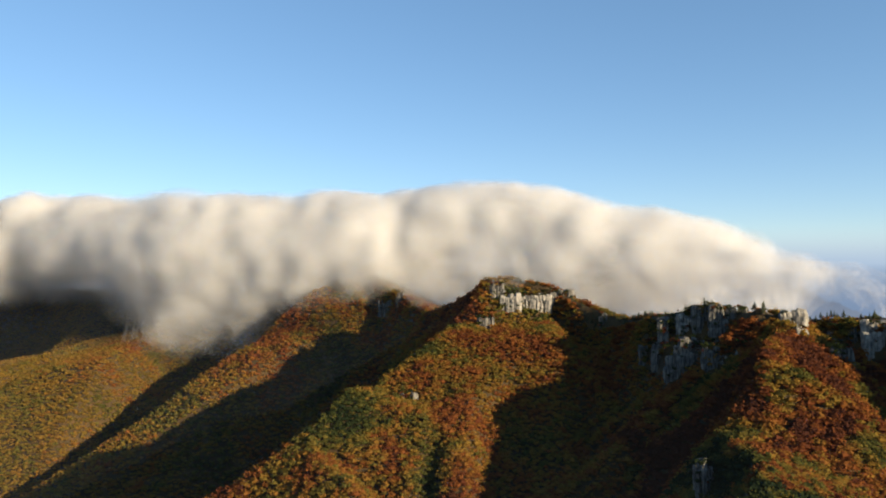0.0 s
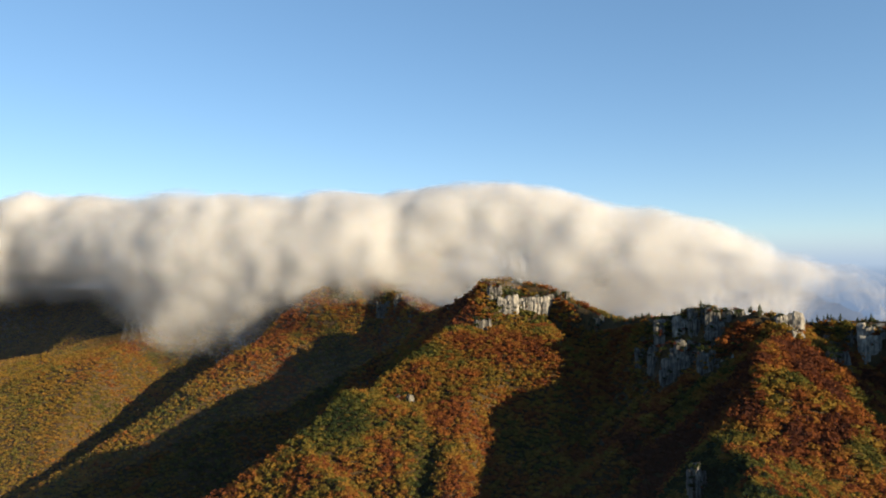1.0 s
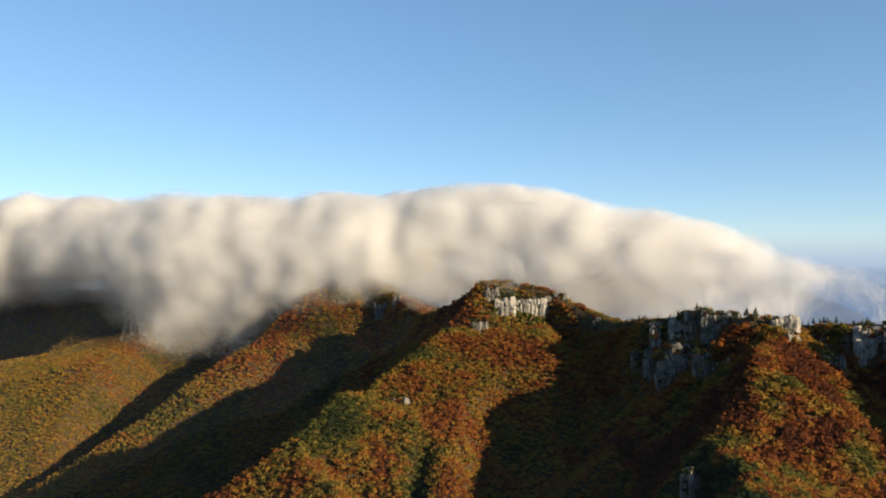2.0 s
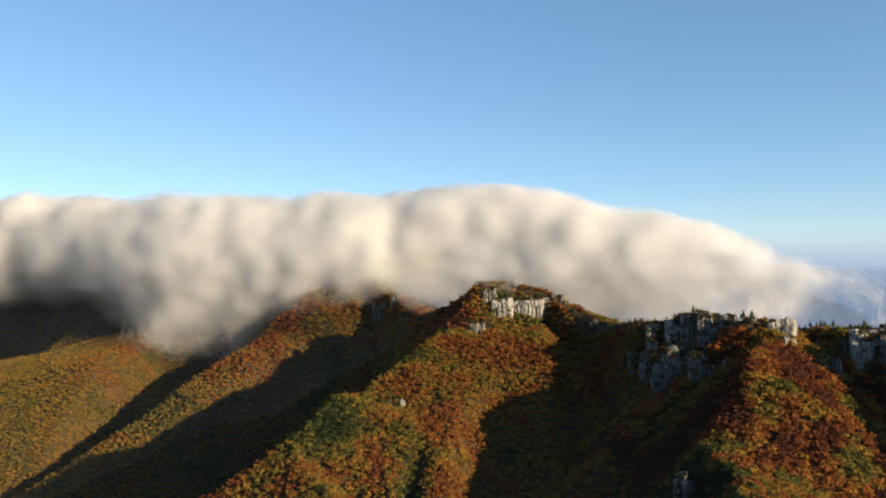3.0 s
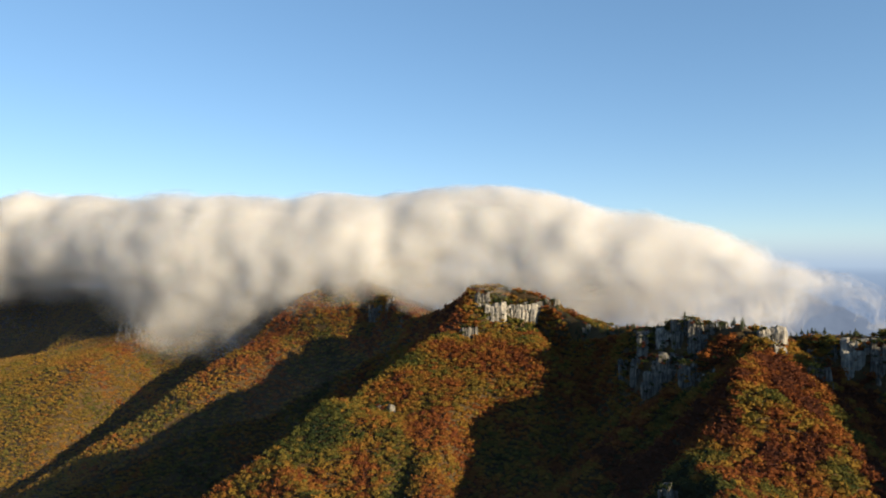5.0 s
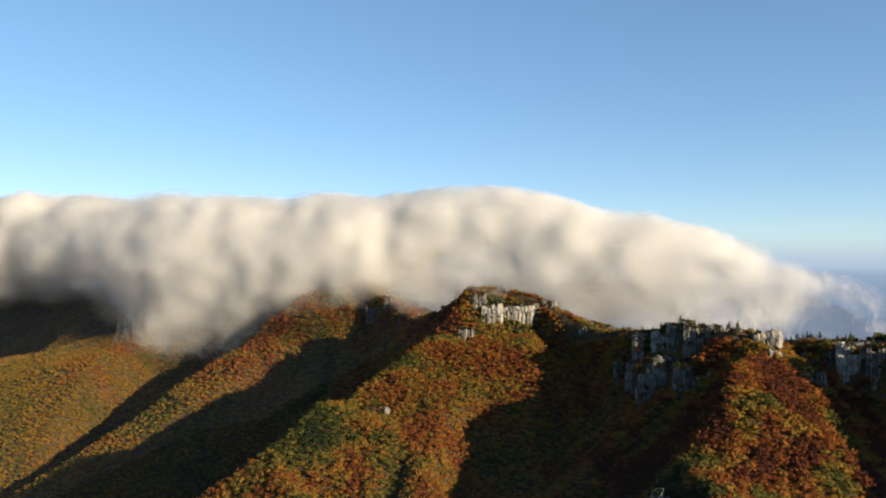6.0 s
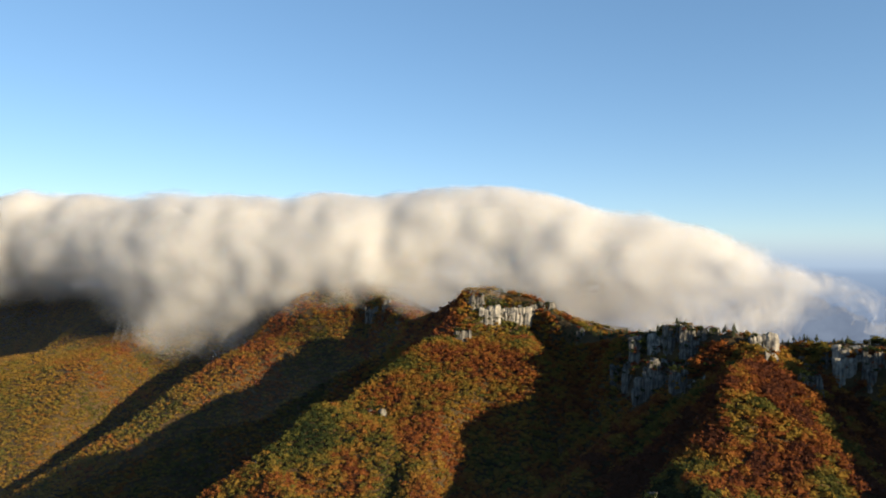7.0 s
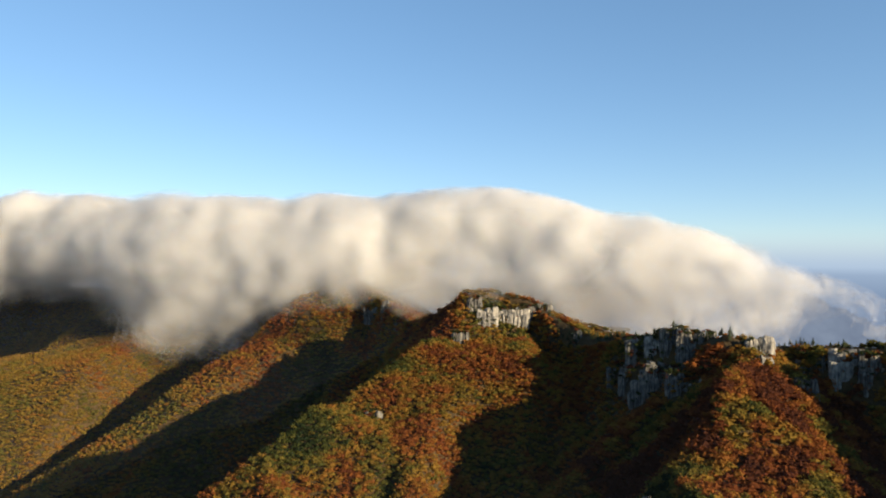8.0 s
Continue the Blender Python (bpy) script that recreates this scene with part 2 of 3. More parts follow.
def height(x, y):
    """The lie of the land."""
    x, y = np.asarray(x, float), np.asarray(y, float)
    wx = x + 14 * (noise3(x / 45, y / 45, x * 0 + 3.5) - 0.5) + 6 * (noise3(x / 16, y / 16, x * 0 + 8.5) - 0.5)
    wy = y + 14 * (noise3(x / 45, y / 45, x * 0 + 13.5) - 0.5) + 6 * (noise3(x / 16, y / 16, x * 0 + 28.5) - 0.5)
    z = np.full(x.shape, -430.0) + 40 * fbm(x / 400, y / 400, x * 0, 3)
    for main, (crest, left, right, r) in enumerate(RIDGES):
        bend = 1.0 if main == 0 else 0.6
        zr = np.full(x.shape, -1e4)
        for n, ((ax, ay, az), (bx, by, bz)) in enumerate(zip(crest, crest[1:])):
            tx, ty = bx - ax, by - ay
            long = math.hypot(tx, ty)
            along = ((wx - ax) * tx + (wy - ay) * ty) / long
            side = (tx * (wy - ay) - ty * (wx - ax)) / long
            before, after = np.maximum(-along, 0), np.maximum(along - long, 0)
            fall = before * (0.9 if n == 0 else bend) + after * (0.9 if n == len(crest) - 2 else bend)
            d = np.abs(side)
            drop = np.where(side > 0, profile(d, left, r), profile(d, right, r)) + fall
            zr = np.maximum(zr, az + np.clip(along / long, 0, 1) * (bz - az) - drop)
        k = 4.0
        top = np.maximum(z, zr)
        z = top + k * np.log(np.exp((z - top) / k) + np.exp((zr - top) / k))
    # a gully down the face of the central spur
    s = np.clip((530 - y) / 130, 0, 1)
    z = z - 8 * s * np.exp(-((x + 3 + 9 * s) / 6.5) ** 2) * (y > 340) * (y < 535)
    return z + 5 * (fbm(x / 38, y / 38, x * 0 + 40, 3) - 0.5)


def steps(stops):
    """Grid lines: (from, to, spacing) one after another."""
    lines = [np.arange(a, b, s) for a, b, s in stops]
    return np.concatenate([*lines, [stops[-1][1]]])


def make_ground():
    gx = steps([(-4900, -1500, 100), (-1500, -700, 16), (-700, 420, 6), (420, 900, 20), (900, 4900, 100)])
    gy = steps([(-4900, -100, 150), (-100, 240, 20), (240, 1050, 6), (1050, 1700, 14), (1700, 2900, 30), (2900, 4900, 100)])
    x, y = np.meshgrid(gx, gy, indexing="ij")
    z = height(x, y)
    index = np.arange(x.size).reshape(x.shape)
    faces = np.stack([index[:-1, :-1], index[1:, :-1], index[1:, 1:], index[:-1, 1:]], -1).reshape(-1, 4)
    ob = new("ground", mesh_of("ground", np.stack([x, y, z], -1).reshape(-1, 3), faces, GROUND, True))
    tagged(ob, "brown forest floor of steep mountain spurs and valleys", "mountain", kind="structure")


make_ground()


# ---- far haze, put into glowing backdrops ----
def make_backdrop():
    m = bpy.data.materials.new("distant_haze_glow")
    m.use_nodes = True
    nodes, links = m.node_tree.nodes, m.node_tree.links
    nodes.remove(nodes["Principled BSDF"])
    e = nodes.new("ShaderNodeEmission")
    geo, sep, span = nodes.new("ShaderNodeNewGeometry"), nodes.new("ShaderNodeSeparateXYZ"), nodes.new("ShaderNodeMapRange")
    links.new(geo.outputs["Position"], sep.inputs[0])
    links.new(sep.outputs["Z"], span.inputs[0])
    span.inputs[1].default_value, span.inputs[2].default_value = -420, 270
    # horizon haze put into the colour of the glow, paler with height
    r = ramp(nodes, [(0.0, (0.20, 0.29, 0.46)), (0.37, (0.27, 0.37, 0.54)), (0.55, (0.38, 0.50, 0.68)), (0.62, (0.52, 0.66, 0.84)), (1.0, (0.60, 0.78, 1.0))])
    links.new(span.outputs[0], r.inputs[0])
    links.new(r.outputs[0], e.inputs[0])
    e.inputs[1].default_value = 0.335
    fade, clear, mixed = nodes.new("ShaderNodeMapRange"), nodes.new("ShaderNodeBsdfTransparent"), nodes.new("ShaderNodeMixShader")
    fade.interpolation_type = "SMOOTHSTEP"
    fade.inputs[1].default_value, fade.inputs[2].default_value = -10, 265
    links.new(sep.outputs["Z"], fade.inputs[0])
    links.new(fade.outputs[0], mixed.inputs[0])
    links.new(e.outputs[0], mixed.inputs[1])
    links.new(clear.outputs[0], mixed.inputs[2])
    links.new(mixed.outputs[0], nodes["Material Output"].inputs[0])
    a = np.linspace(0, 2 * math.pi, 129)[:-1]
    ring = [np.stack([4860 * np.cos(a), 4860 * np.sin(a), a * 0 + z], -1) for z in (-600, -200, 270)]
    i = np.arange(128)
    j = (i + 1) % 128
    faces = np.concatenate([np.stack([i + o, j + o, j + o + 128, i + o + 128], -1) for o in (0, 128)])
    tagged(new("backdrop", mesh_of("backdrop", np.concatenate(ring), faces, m, True)), "glowing ring painted with the blue haze of the far horizon", "haze", kind="structure")


make_backdrop()


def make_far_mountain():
    """A mountain so far off that one sees only haze, painted as blue glow."""
    m = bpy.data.materials.new("mountain_haze_glow")
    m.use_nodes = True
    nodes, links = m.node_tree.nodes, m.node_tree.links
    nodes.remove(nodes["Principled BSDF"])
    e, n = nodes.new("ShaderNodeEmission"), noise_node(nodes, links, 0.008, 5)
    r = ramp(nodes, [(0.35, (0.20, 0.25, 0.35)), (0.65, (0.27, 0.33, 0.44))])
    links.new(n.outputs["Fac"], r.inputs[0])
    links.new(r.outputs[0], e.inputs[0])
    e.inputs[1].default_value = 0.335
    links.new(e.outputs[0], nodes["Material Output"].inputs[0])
    crest = np.array([(800, 2696, 112), (1410, 2646, -110), (1482, 2596, -144), (1543, 2546, -191), (1588, 2496, -219), (1651, 2346, -303), (1742, 2196, -391)], float)
    far = np.linspace(0, len(crest) - 1, 90)
    line = np.stack([np.interp(far, np.arange(len(crest)), crest[:, i]) for i in range(3)], -1)
    line[:, 2] += 34 * (fbm(far * 2.2, far * 0 + 3, far * 0, 4) - 0.5)
    rows = [line, line + (0, 160, -160), line + (40, 620, -520), line + (-60, -120, -130), line + (-200, -480, -470)]
    verts = np.concatenate([rows[2], rows[1], rows[0], rows[3], rows[4]])
    i = np.arange(89)
    faces = np.concatenate([np.stack([i + 90 * k, i + 1 + 90 * k, i + 91 + 90 * k, i + 90 + 90 * k], -1) for k in range(4)])
    tagged(new("backdrop", mesh_of("backdrop", verts, faces, m, True)), "far mountain beyond the ridge, its blue haze painted as glow", "mountain", kind="structure")


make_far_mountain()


# ---- cloud ----
def shell(field, level, low, cell):
    """The surface on which the field has that level, as one quad sheet."""
    v = field - level
    inside = v > 0
    n = np.array(v.shape) - 1
    total, count = np.zeros((*n, 3)), np.zeros(tuple(n))
    corner = [(a, b, c) for a in (0, 1) for b in (0, 1) for c in (0, 1)]
    cut = lambda g, o: g[o[0]:o[0] + n[0], o[1]:o[1] + n[1], o[2]:o[2] + n[2]]
    for o in corner:
        for axis in range(3):
            if o[axis] == 0:
                q = tuple(o[i] + (i == axis) for i in range(3))
                a, b = cut(v, o), cut(v, q)
                crossed = (a > 0) != (b > 0)
                s = np.where(crossed, a / np.where(crossed, a - b, 1), 0)
                for i in range(3):
                    total[..., i] += np.where(crossed, o[i] + (s if i == axis else 0), 0)
                count += crossed
    used = count > 0
    index = np.full(tuple(n), -1)
    index[used] = np.arange(used.sum())
    grid = np.stack(np.nonzero(used), -1)
    verts = low + cell * (grid + total[used] / count[used][:, None])
    faces = []
    for axis in range(3):
        b, c = (axis + 1) % 3, (axis + 2) % 3
        first = [slice(1, n[i]) for i in range(3)]
        first[axis] = slice(0, n[axis])
        second = list(first)
        second[axis] = slice(1, n[axis] + 1)
        p, q = inside[tuple(first)], inside[tuple(second)]
        for way, mask in ((1, p & ~q), (-1, ~p & q)):
            at = np.stack(np.nonzero(mask), -1) + [0 if i == axis else 1 for i in range(3)]
            eb, ec = np.eye(3, dtype=int)[b], np.eye(3, dtype=int)[c]
            quad = [index[tuple((at - da * eb - dc * ec).T)] for da, dc in ((1, 1), (0, 1), (0, 0), (1, 0))][::way]
            faces.append(np.stack(quad, -1))
    return verts, np.concatenate(faces)


def make_cloud():
    # stations along the bank: tangent of the bearing, then distance, tangents of top and underside
    T = lambda *px: np.array(px, float)
    bearing = T(-0.840, -0.637, -0.540, -0.466, -0.393, -0.312, -0.271, -0.215, -0.150, -0.109, -0.068, -0.011, 0.037, 0.078, 0.143, 0.216, 0.338, 0.419, 0.501, 0.582, 0.826)
    top = T(0.099, 0.101, 0.106, 0.107, 0.107, 0.107, 0.098, 0.101, 0.111, 0.101, 0.111, 0.122, 0.125, 0.127, 0.115, 0.096, 0.075, 0.047, 0.016, -0.024, -0.073)
    under = T(-0.056, -0.052, -0.042, -0.056, -0.112, -0.126, -0.093, -0.069, -0.061, -0.061, -0.065, -0.077, -0.073, -0.073, -0.081, -0.098, -0.106, -0.106, -0.106, -0.106, -0.114)
    away = T(1380, 1310, 1245, 1160, 1080, 1055, 1035, 995, 980, 970, 965, 960, 955, 950, 925, 885, 820, 770, 735, 700, 650)
    rnd = np.random.RandomState(11)
    cell = 12.0
    low, high = np.array([-1800.0, 560, -260]), np.array([760.0, 2050, 270])
    n = ((high - low) / cell).astype(int) + 1
    field = np.full(tuple(n), -75.0)
    axes = [low[i] + cell * np.arange(n[i]) for i in range(3)]
    wisps = [(-13, 851, -22), (8, 836, -29), (14, 850, -2), (-150, 981, -14), (47, 711, 20), (-182, 981, -26), (-403, 1081, -99), (-471, 1116, -116), (-337, 1066, -111)]
    for trial in range(1000 + len(wisps)):
        u = rnd.uniform(bearing[0], bearing[-1])
        back = rnd.rand() ** 1.4
        d = np.interp(u, bearing, away) + 480 * back
        zt, zb = d * np.interp(u, bearing, top), d * np.interp(u, bearing, under) * (1 - 0.6 * back)
        if zt - zb < 20 and trial < 1000:
            continue
        r = min(28 + 85 * rnd.rand() ** 1.6, 0.5 * (zt - zb))
        z = zt - r - (zt - zb - 2 * r) * rnd.rand()
        c = np.array([u * d, d + r, z])
        if trial >= 1000:  # shreds that hang before the crest
            c, r = np.array(wisps[trial - 1000], float), rnd.uniform(24, 40)
        size = np.array([1.35, 1.2, 1.0]) * r
        reach = (1 + 75 / r) * size
        a = np.maximum(((c - reach - low) / cell).astype(int), 0)
        b = np.minimum(((c + reach - low) / cell).astype(int) + 1, n)
        if (a >= b).any():
            continue
        gx, gy, gz = np.meshgrid(*[axes[i][a[i]:b[i]] for i in range(3)], indexing="ij")
        q = np.sqrt(((gx - c[0]) / size[0]) ** 2 + ((gy - c[1]) / size[1]) ** 2 + ((gz - c[2]) / size[2]) ** 2)
        box = tuple(slice(a[i], b[i]) for i in range(3))
        thin = (13.0 if trial < 1003 else 0.0) if trial >= 1000 else np.interp(u, T(-0.30, -0.22, *bearing[-7:]), (44, 60, 60, 26, 9, 1, -4, -8, -14))
        if u > bearing[-7] and trial < 1000:  # frayed towards its foot
            thin = thin - 16 * np.clip(1.5 * (zt - gz) / (zt - zb) - 0.15, 0, 1)
        field[box] = np.maximum(field[box], np.minimum((1 - q) * r, thin))
    for c, r in (((-69, 966, 76), 22), ((-96, 951, 50), 33), ((-128, 946, 21), 38), ((-158, 956, -1), 34)):  # the crease between bank and dome
        c = np.array(c, float)
        a, b = ((c - 3 * r - low) / cell).astype(int), ((c + 3 * r - low) / cell).astype(int)
        gx, gy, gz = np.meshgrid(*[axes[i][a[i]:b[i]] for i in range(3)], indexing="ij")
        box = tuple(slice(a[i], b[i]) for i in range(3))
        field[box] = np.minimum(field[box], np.sqrt((gx - c[0]) ** 2 + (gy - c[1]) ** 2 + (gz - c[2]) ** 2) - r)
    # the great billows of its face: tangents of bearing, elevation and half width
    billows = ((-0.59, 0.03, 0.055), (-0.50, 0.045, 0.05), (-0.41, 0.04, 0.065), (-0.31, 0.04, 0.062), (-0.215, 0.045, 0.052), (-0.14, 0.055, 0.04), (-0.38, -0.025, 0.062), (-0.30, -0.035, 0.048), (-0.43, -0.045, 0.042),
               (-0.39, -0.08, 0.042), (-0.345, -0.075, 0.04), (-0.35, -0.105, 0.024), (-0.05, 0.06, 0.04), (0.01, 0.07, 0.046), (0.08, 0.07, 0.046), (0.145, 0.06, 0.05), (0.21, 0.035, 0.052), (0.275, 0.025, 0.046), (0.34, 0.02, 0.038), (0.40, 0.005, 0.028),
               (0.0, -0.012, 0.034), (-0.035, -0.004, 0.03), (0.10, 0.015, 0.046), (0.18, -0.02, 0.045), (0.26, -0.03, 0.045), (0.34, -0.03, 0.036), (0.42, -0.03, 0.026))
    # and those that fill the hollows between them
    fill = ((-0.115, 0.045, 0.042), (-0.085, 0.02, 0.036), (-0.02, 0.03, 0.036), (-0.175, 0.01, 0.046), (-0.25, -0.005, 0.05), (-0.55, -0.005, 0.045), (-0.47, 0.0, 0.046), (-0.63, 0.05, 0.055), (-0.68, 0.02, 0.055), (0.045, 0.03, 0.04))
    for u, v, wide in billows + fill:
        d = np.interp(u, bearing, away) * 1.02
        r = wide * d
        c = np.array([14 + u * d, d + 0.7 * r, 10 + v * d])
        a, b = np.maximum(((c - 2 * r - low) / cell).astype(int), 0), np.minimum(((c + 2 * r - low) / cell).astype(int) + 1, n)
        gx, gy, gz = np.meshgrid(*[axes[i][a[i]:b[i]] for i in range(3)], indexing="ij")
        q = np.sqrt(((gx - c[0]) / 1.15) ** 2 + (gy - c[1]) ** 2 + (gz - c[2]) ** 2) / r
        box = tuple(slice(a[i], b[i]) for i in range(3))
        field[box] = np.maximum(field[box], np.minimum((1 - q) * r, 46))
    for n_blur in range(6):  # draw the puffs together
        for axis in range(3):
            field = 0.5 * field + 0.25 * (np.roll(field, 1, axis) + np.roll(field, -1, axis))
    gx, gy, gz = np.meshgrid(*axes, indexing="ij")
    field += 30 * (fbm(gx / 75, gy / 75, gz / 60, 2) - 0.5) + 20 * (fbm(gx / 34, gy / 34, gz / 28, 2) - 0.5)
    field *= np.clip(0.95 + 0.55 * gz / 110, 0.6, 1.5)  # crisp above, frayed below
    field[[0, -1]] = field[:, [0, -1]] = field[:, :, [0, -1]] = -90
    bank = new("cloud_bank")
    tagged(bank, "white bank of low cloud spilling over the mountain ridge", "cloud", kind="stuff")
    for k in range(15):
        level, amount = -11 + 2.6 * k, 0.05 + 0.018 * k
        verts, faces = shell(field, level, low, cell)
        part("mist", mesh_of("mist", verts, faces, mist("mist", amount), True), bank)
    verts, faces = shell(field, 29, low, cell)
    part("core", mesh_of("core", verts, faces, mist("core", 1.0), True), bank)


make_cloud()


def make_haze_sheets():
    """Thin loose blue sheets across the valleys, added as haze to lift their shade."""
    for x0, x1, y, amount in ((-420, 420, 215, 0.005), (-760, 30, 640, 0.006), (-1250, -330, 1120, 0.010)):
        m = bpy.data.materials.new("haze_sheet")
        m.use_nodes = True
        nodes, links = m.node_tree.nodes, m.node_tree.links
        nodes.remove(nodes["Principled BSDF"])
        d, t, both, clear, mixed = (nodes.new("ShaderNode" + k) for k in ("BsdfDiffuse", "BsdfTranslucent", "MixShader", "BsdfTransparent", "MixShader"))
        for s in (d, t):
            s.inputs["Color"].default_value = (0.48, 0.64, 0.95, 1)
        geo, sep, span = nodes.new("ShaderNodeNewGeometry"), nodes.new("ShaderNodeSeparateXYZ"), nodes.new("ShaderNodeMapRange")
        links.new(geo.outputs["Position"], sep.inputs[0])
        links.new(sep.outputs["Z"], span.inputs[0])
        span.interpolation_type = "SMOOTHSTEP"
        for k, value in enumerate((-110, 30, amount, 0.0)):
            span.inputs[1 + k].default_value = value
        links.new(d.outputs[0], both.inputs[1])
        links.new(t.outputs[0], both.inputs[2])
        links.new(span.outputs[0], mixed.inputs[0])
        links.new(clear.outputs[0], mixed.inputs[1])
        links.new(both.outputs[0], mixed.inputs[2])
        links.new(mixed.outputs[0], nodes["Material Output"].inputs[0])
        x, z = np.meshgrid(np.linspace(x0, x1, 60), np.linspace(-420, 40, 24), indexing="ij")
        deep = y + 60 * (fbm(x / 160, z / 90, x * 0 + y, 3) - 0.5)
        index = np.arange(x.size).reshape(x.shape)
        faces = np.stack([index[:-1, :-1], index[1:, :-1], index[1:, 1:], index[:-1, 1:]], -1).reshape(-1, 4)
        tagged(new("haze_sheet", mesh_of("haze_sheet", np.stack([x, deep, z], -1).reshape(-1, 3), faces, m, True)), "near-clear blue sheet added as haze to lift the shaded valleys", "haze", kind="stuff")


make_haze_sheets()


# ---- trees ----
def ico():
    bm = bmesh.new()
    bmesh.ops.create_icosphere(bm, subdivisions=1, radius=1)
    v = np.array([p.co[:] for p in bm.verts])
    f = np.array([[p.index for p in q.verts] for q in bm.faces])
    bm.free()
    return v, f


ICO = ico()
OCTA = (np.array([(1, 0, 0), (0, 1, 0), (-1, 0, 0), (0, -1, 0), (0, 0, 1.0), (0, 0, -1)]), np.array([(0, 1, 4), (1, 2, 4), (2, 3, 4), (3, 0, 4), (1, 0, 5), (2, 1, 5), (3, 2, 5), (0, 3, 5)]))


def crown(rnd, sprays, size, lobes=6, core=None, loose=0.5, heart=0.84):
    """A leafy crown one unit across its half width: a dark core and sprays of leaves on its lobes; triangles."""
    centre = np.stack([rnd.uniform(-0.8, 0.8, lobes), rnd.uniform(-0.8, 0.8, lobes), rnd.uniform(-0.35, 0.5, lobes)], -1)
    radius = rnd.uniform(0.35, 0.62, lobes)
    core = core or ICO
    verts, faces = [core[0] * (heart, heart, 0.74 * heart) * rnd.uniform(0.8, 1.15, (len(core[0]), 1))], [core[1]]
    at = len(verts[0])
    for n in range(sprays):
        k = rnd.randint(lobes)
        way = rnd.normal(size=3)
        way[2] = abs(way[2]) * 0.9 - 0.25
        way /= np.linalg.norm(way)
        p = centre[k] + radius[k] * way * rnd.uniform(0.8, 1.25)
        normal = way + rnd.normal(size=3) * loose
        normal /= np.linalg.norm(normal)
        a = np.cross(normal, rnd.normal(size=3))
        a /= np.linalg.norm(a)
        b = np.cross(normal, a)
        s = size * rnd.uniform(0.6, 1.35)
        verts.append(np.stack([p + a * s, p + b * s * 0.8 - a * s * 0.6, p - b * s * 0.8 - a * s * 0.5 - normal * s * 0.3]))
        faces.append(np.array([[at, at + 1, at + 2]]))
        at += 3
    return np.concatenate(verts), np.concatenate(faces)


def pine_shape(rnd, whorls, arms):
    """A conifer one unit high: a taper of drooping tufts."""
    verts, faces, at = [], [], 0
    for w in range(whorls):
        h = 0.16 + 0.8 * w / whorls
        reach = 0.30 * (1.05 - h) ** 0.8 * rnd.uniform(0.75, 1.2)
        for k in range(arms):
            a = 2 * math.pi * (k + rnd.rand()) / arms
            c, s = math.cos(a), math.sin(a)
            l, wd = reach * rnd.uniform(0.7, 1.2), reach * 0.42
            verts.append(np.array([[0, 0, h + 0.07], [c * l * 0.6 - s * wd, s * l * 0.6 + c * wd, h], [c * l, s * l, h - 0.05], [c * l * 0.6 + s * wd, s * l * 0.6 - c * wd, h]]))
            faces.append(np.array([[at, at + 1, at + 2], [at, at + 2, at + 3]]))
            at += 4
    verts.append(np.array([[0.03, 0, 0.86], [-0.02, 0.03, 0.86], [-0.02, -0.03, 0.86], [0, 0, 1.0]]))
    faces.append(np.array([[at, at + 1, at + 3], [at + 1, at + 2, at + 3], [at + 2, at, at + 3]]))
    return np.concatenate(verts), np.concatenate(faces)


def tint(x, y, z, rnd):
    """The share of green, gold and rust on the slopes: patches, and chance from tree to tree."""
    base = 0.58 + 0.75 * (fbm(x / 70, y / 70, x * 0 + 61, 3) - 0.5) + 0.45 * (noise3(x / 22, y / 22, x * 0 + 77) - 0.5) + 0.24 * (noise3(x / 9, y / 9, x * 0 + 91) - 0.5)
    west = np.clip((-x - 150) / 500, 0, 1)
    spur = (x > 110) & (y < 460)
    base = base + spur * (0.9 * (noise3(x / 13, y / 13, x * 0 + 33) - 0.5) - 0.06)
    base = base + 0.72 * west * (0.43 - base) + 0.08 * np.clip((x + 60) / 60, 0, 1)
    for px, py, rx, ry, much in ((-95, 440, 45, 45, 0.16), (-60, 535, 26, 22, 0.17), (-88, 490, 16, 30, 0.15), (135, 335, 15, 48, 0.42), (-20, 592, 22, 16, 0.3), (190, 522, 60, 18, 0.5), (285, 464, 60, 14, 0.5), (200, 490, 75, 40, -0.15), (-11, 420, 9, 45, 0.45), (10, 634, 26, 14, 0.35), (150, 600, 22, 60, 0.3), (95, 705, 40, 14, 0.35)):
        base = base - much * np.exp(-((x - px) / rx) ** 2 - ((y - py) / ry) ** 2)
    return np.clip(base + rnd.normal(0, 0.10, len(x)) * (1 - 0.5 * west), 0.02, 0.98)


def steep(x, y):
    e = 4.0
    return np.hypot(height(x + e, y) - height(x - e, y), height(x, y + e) - height(x, y - e)) / (2 * e)


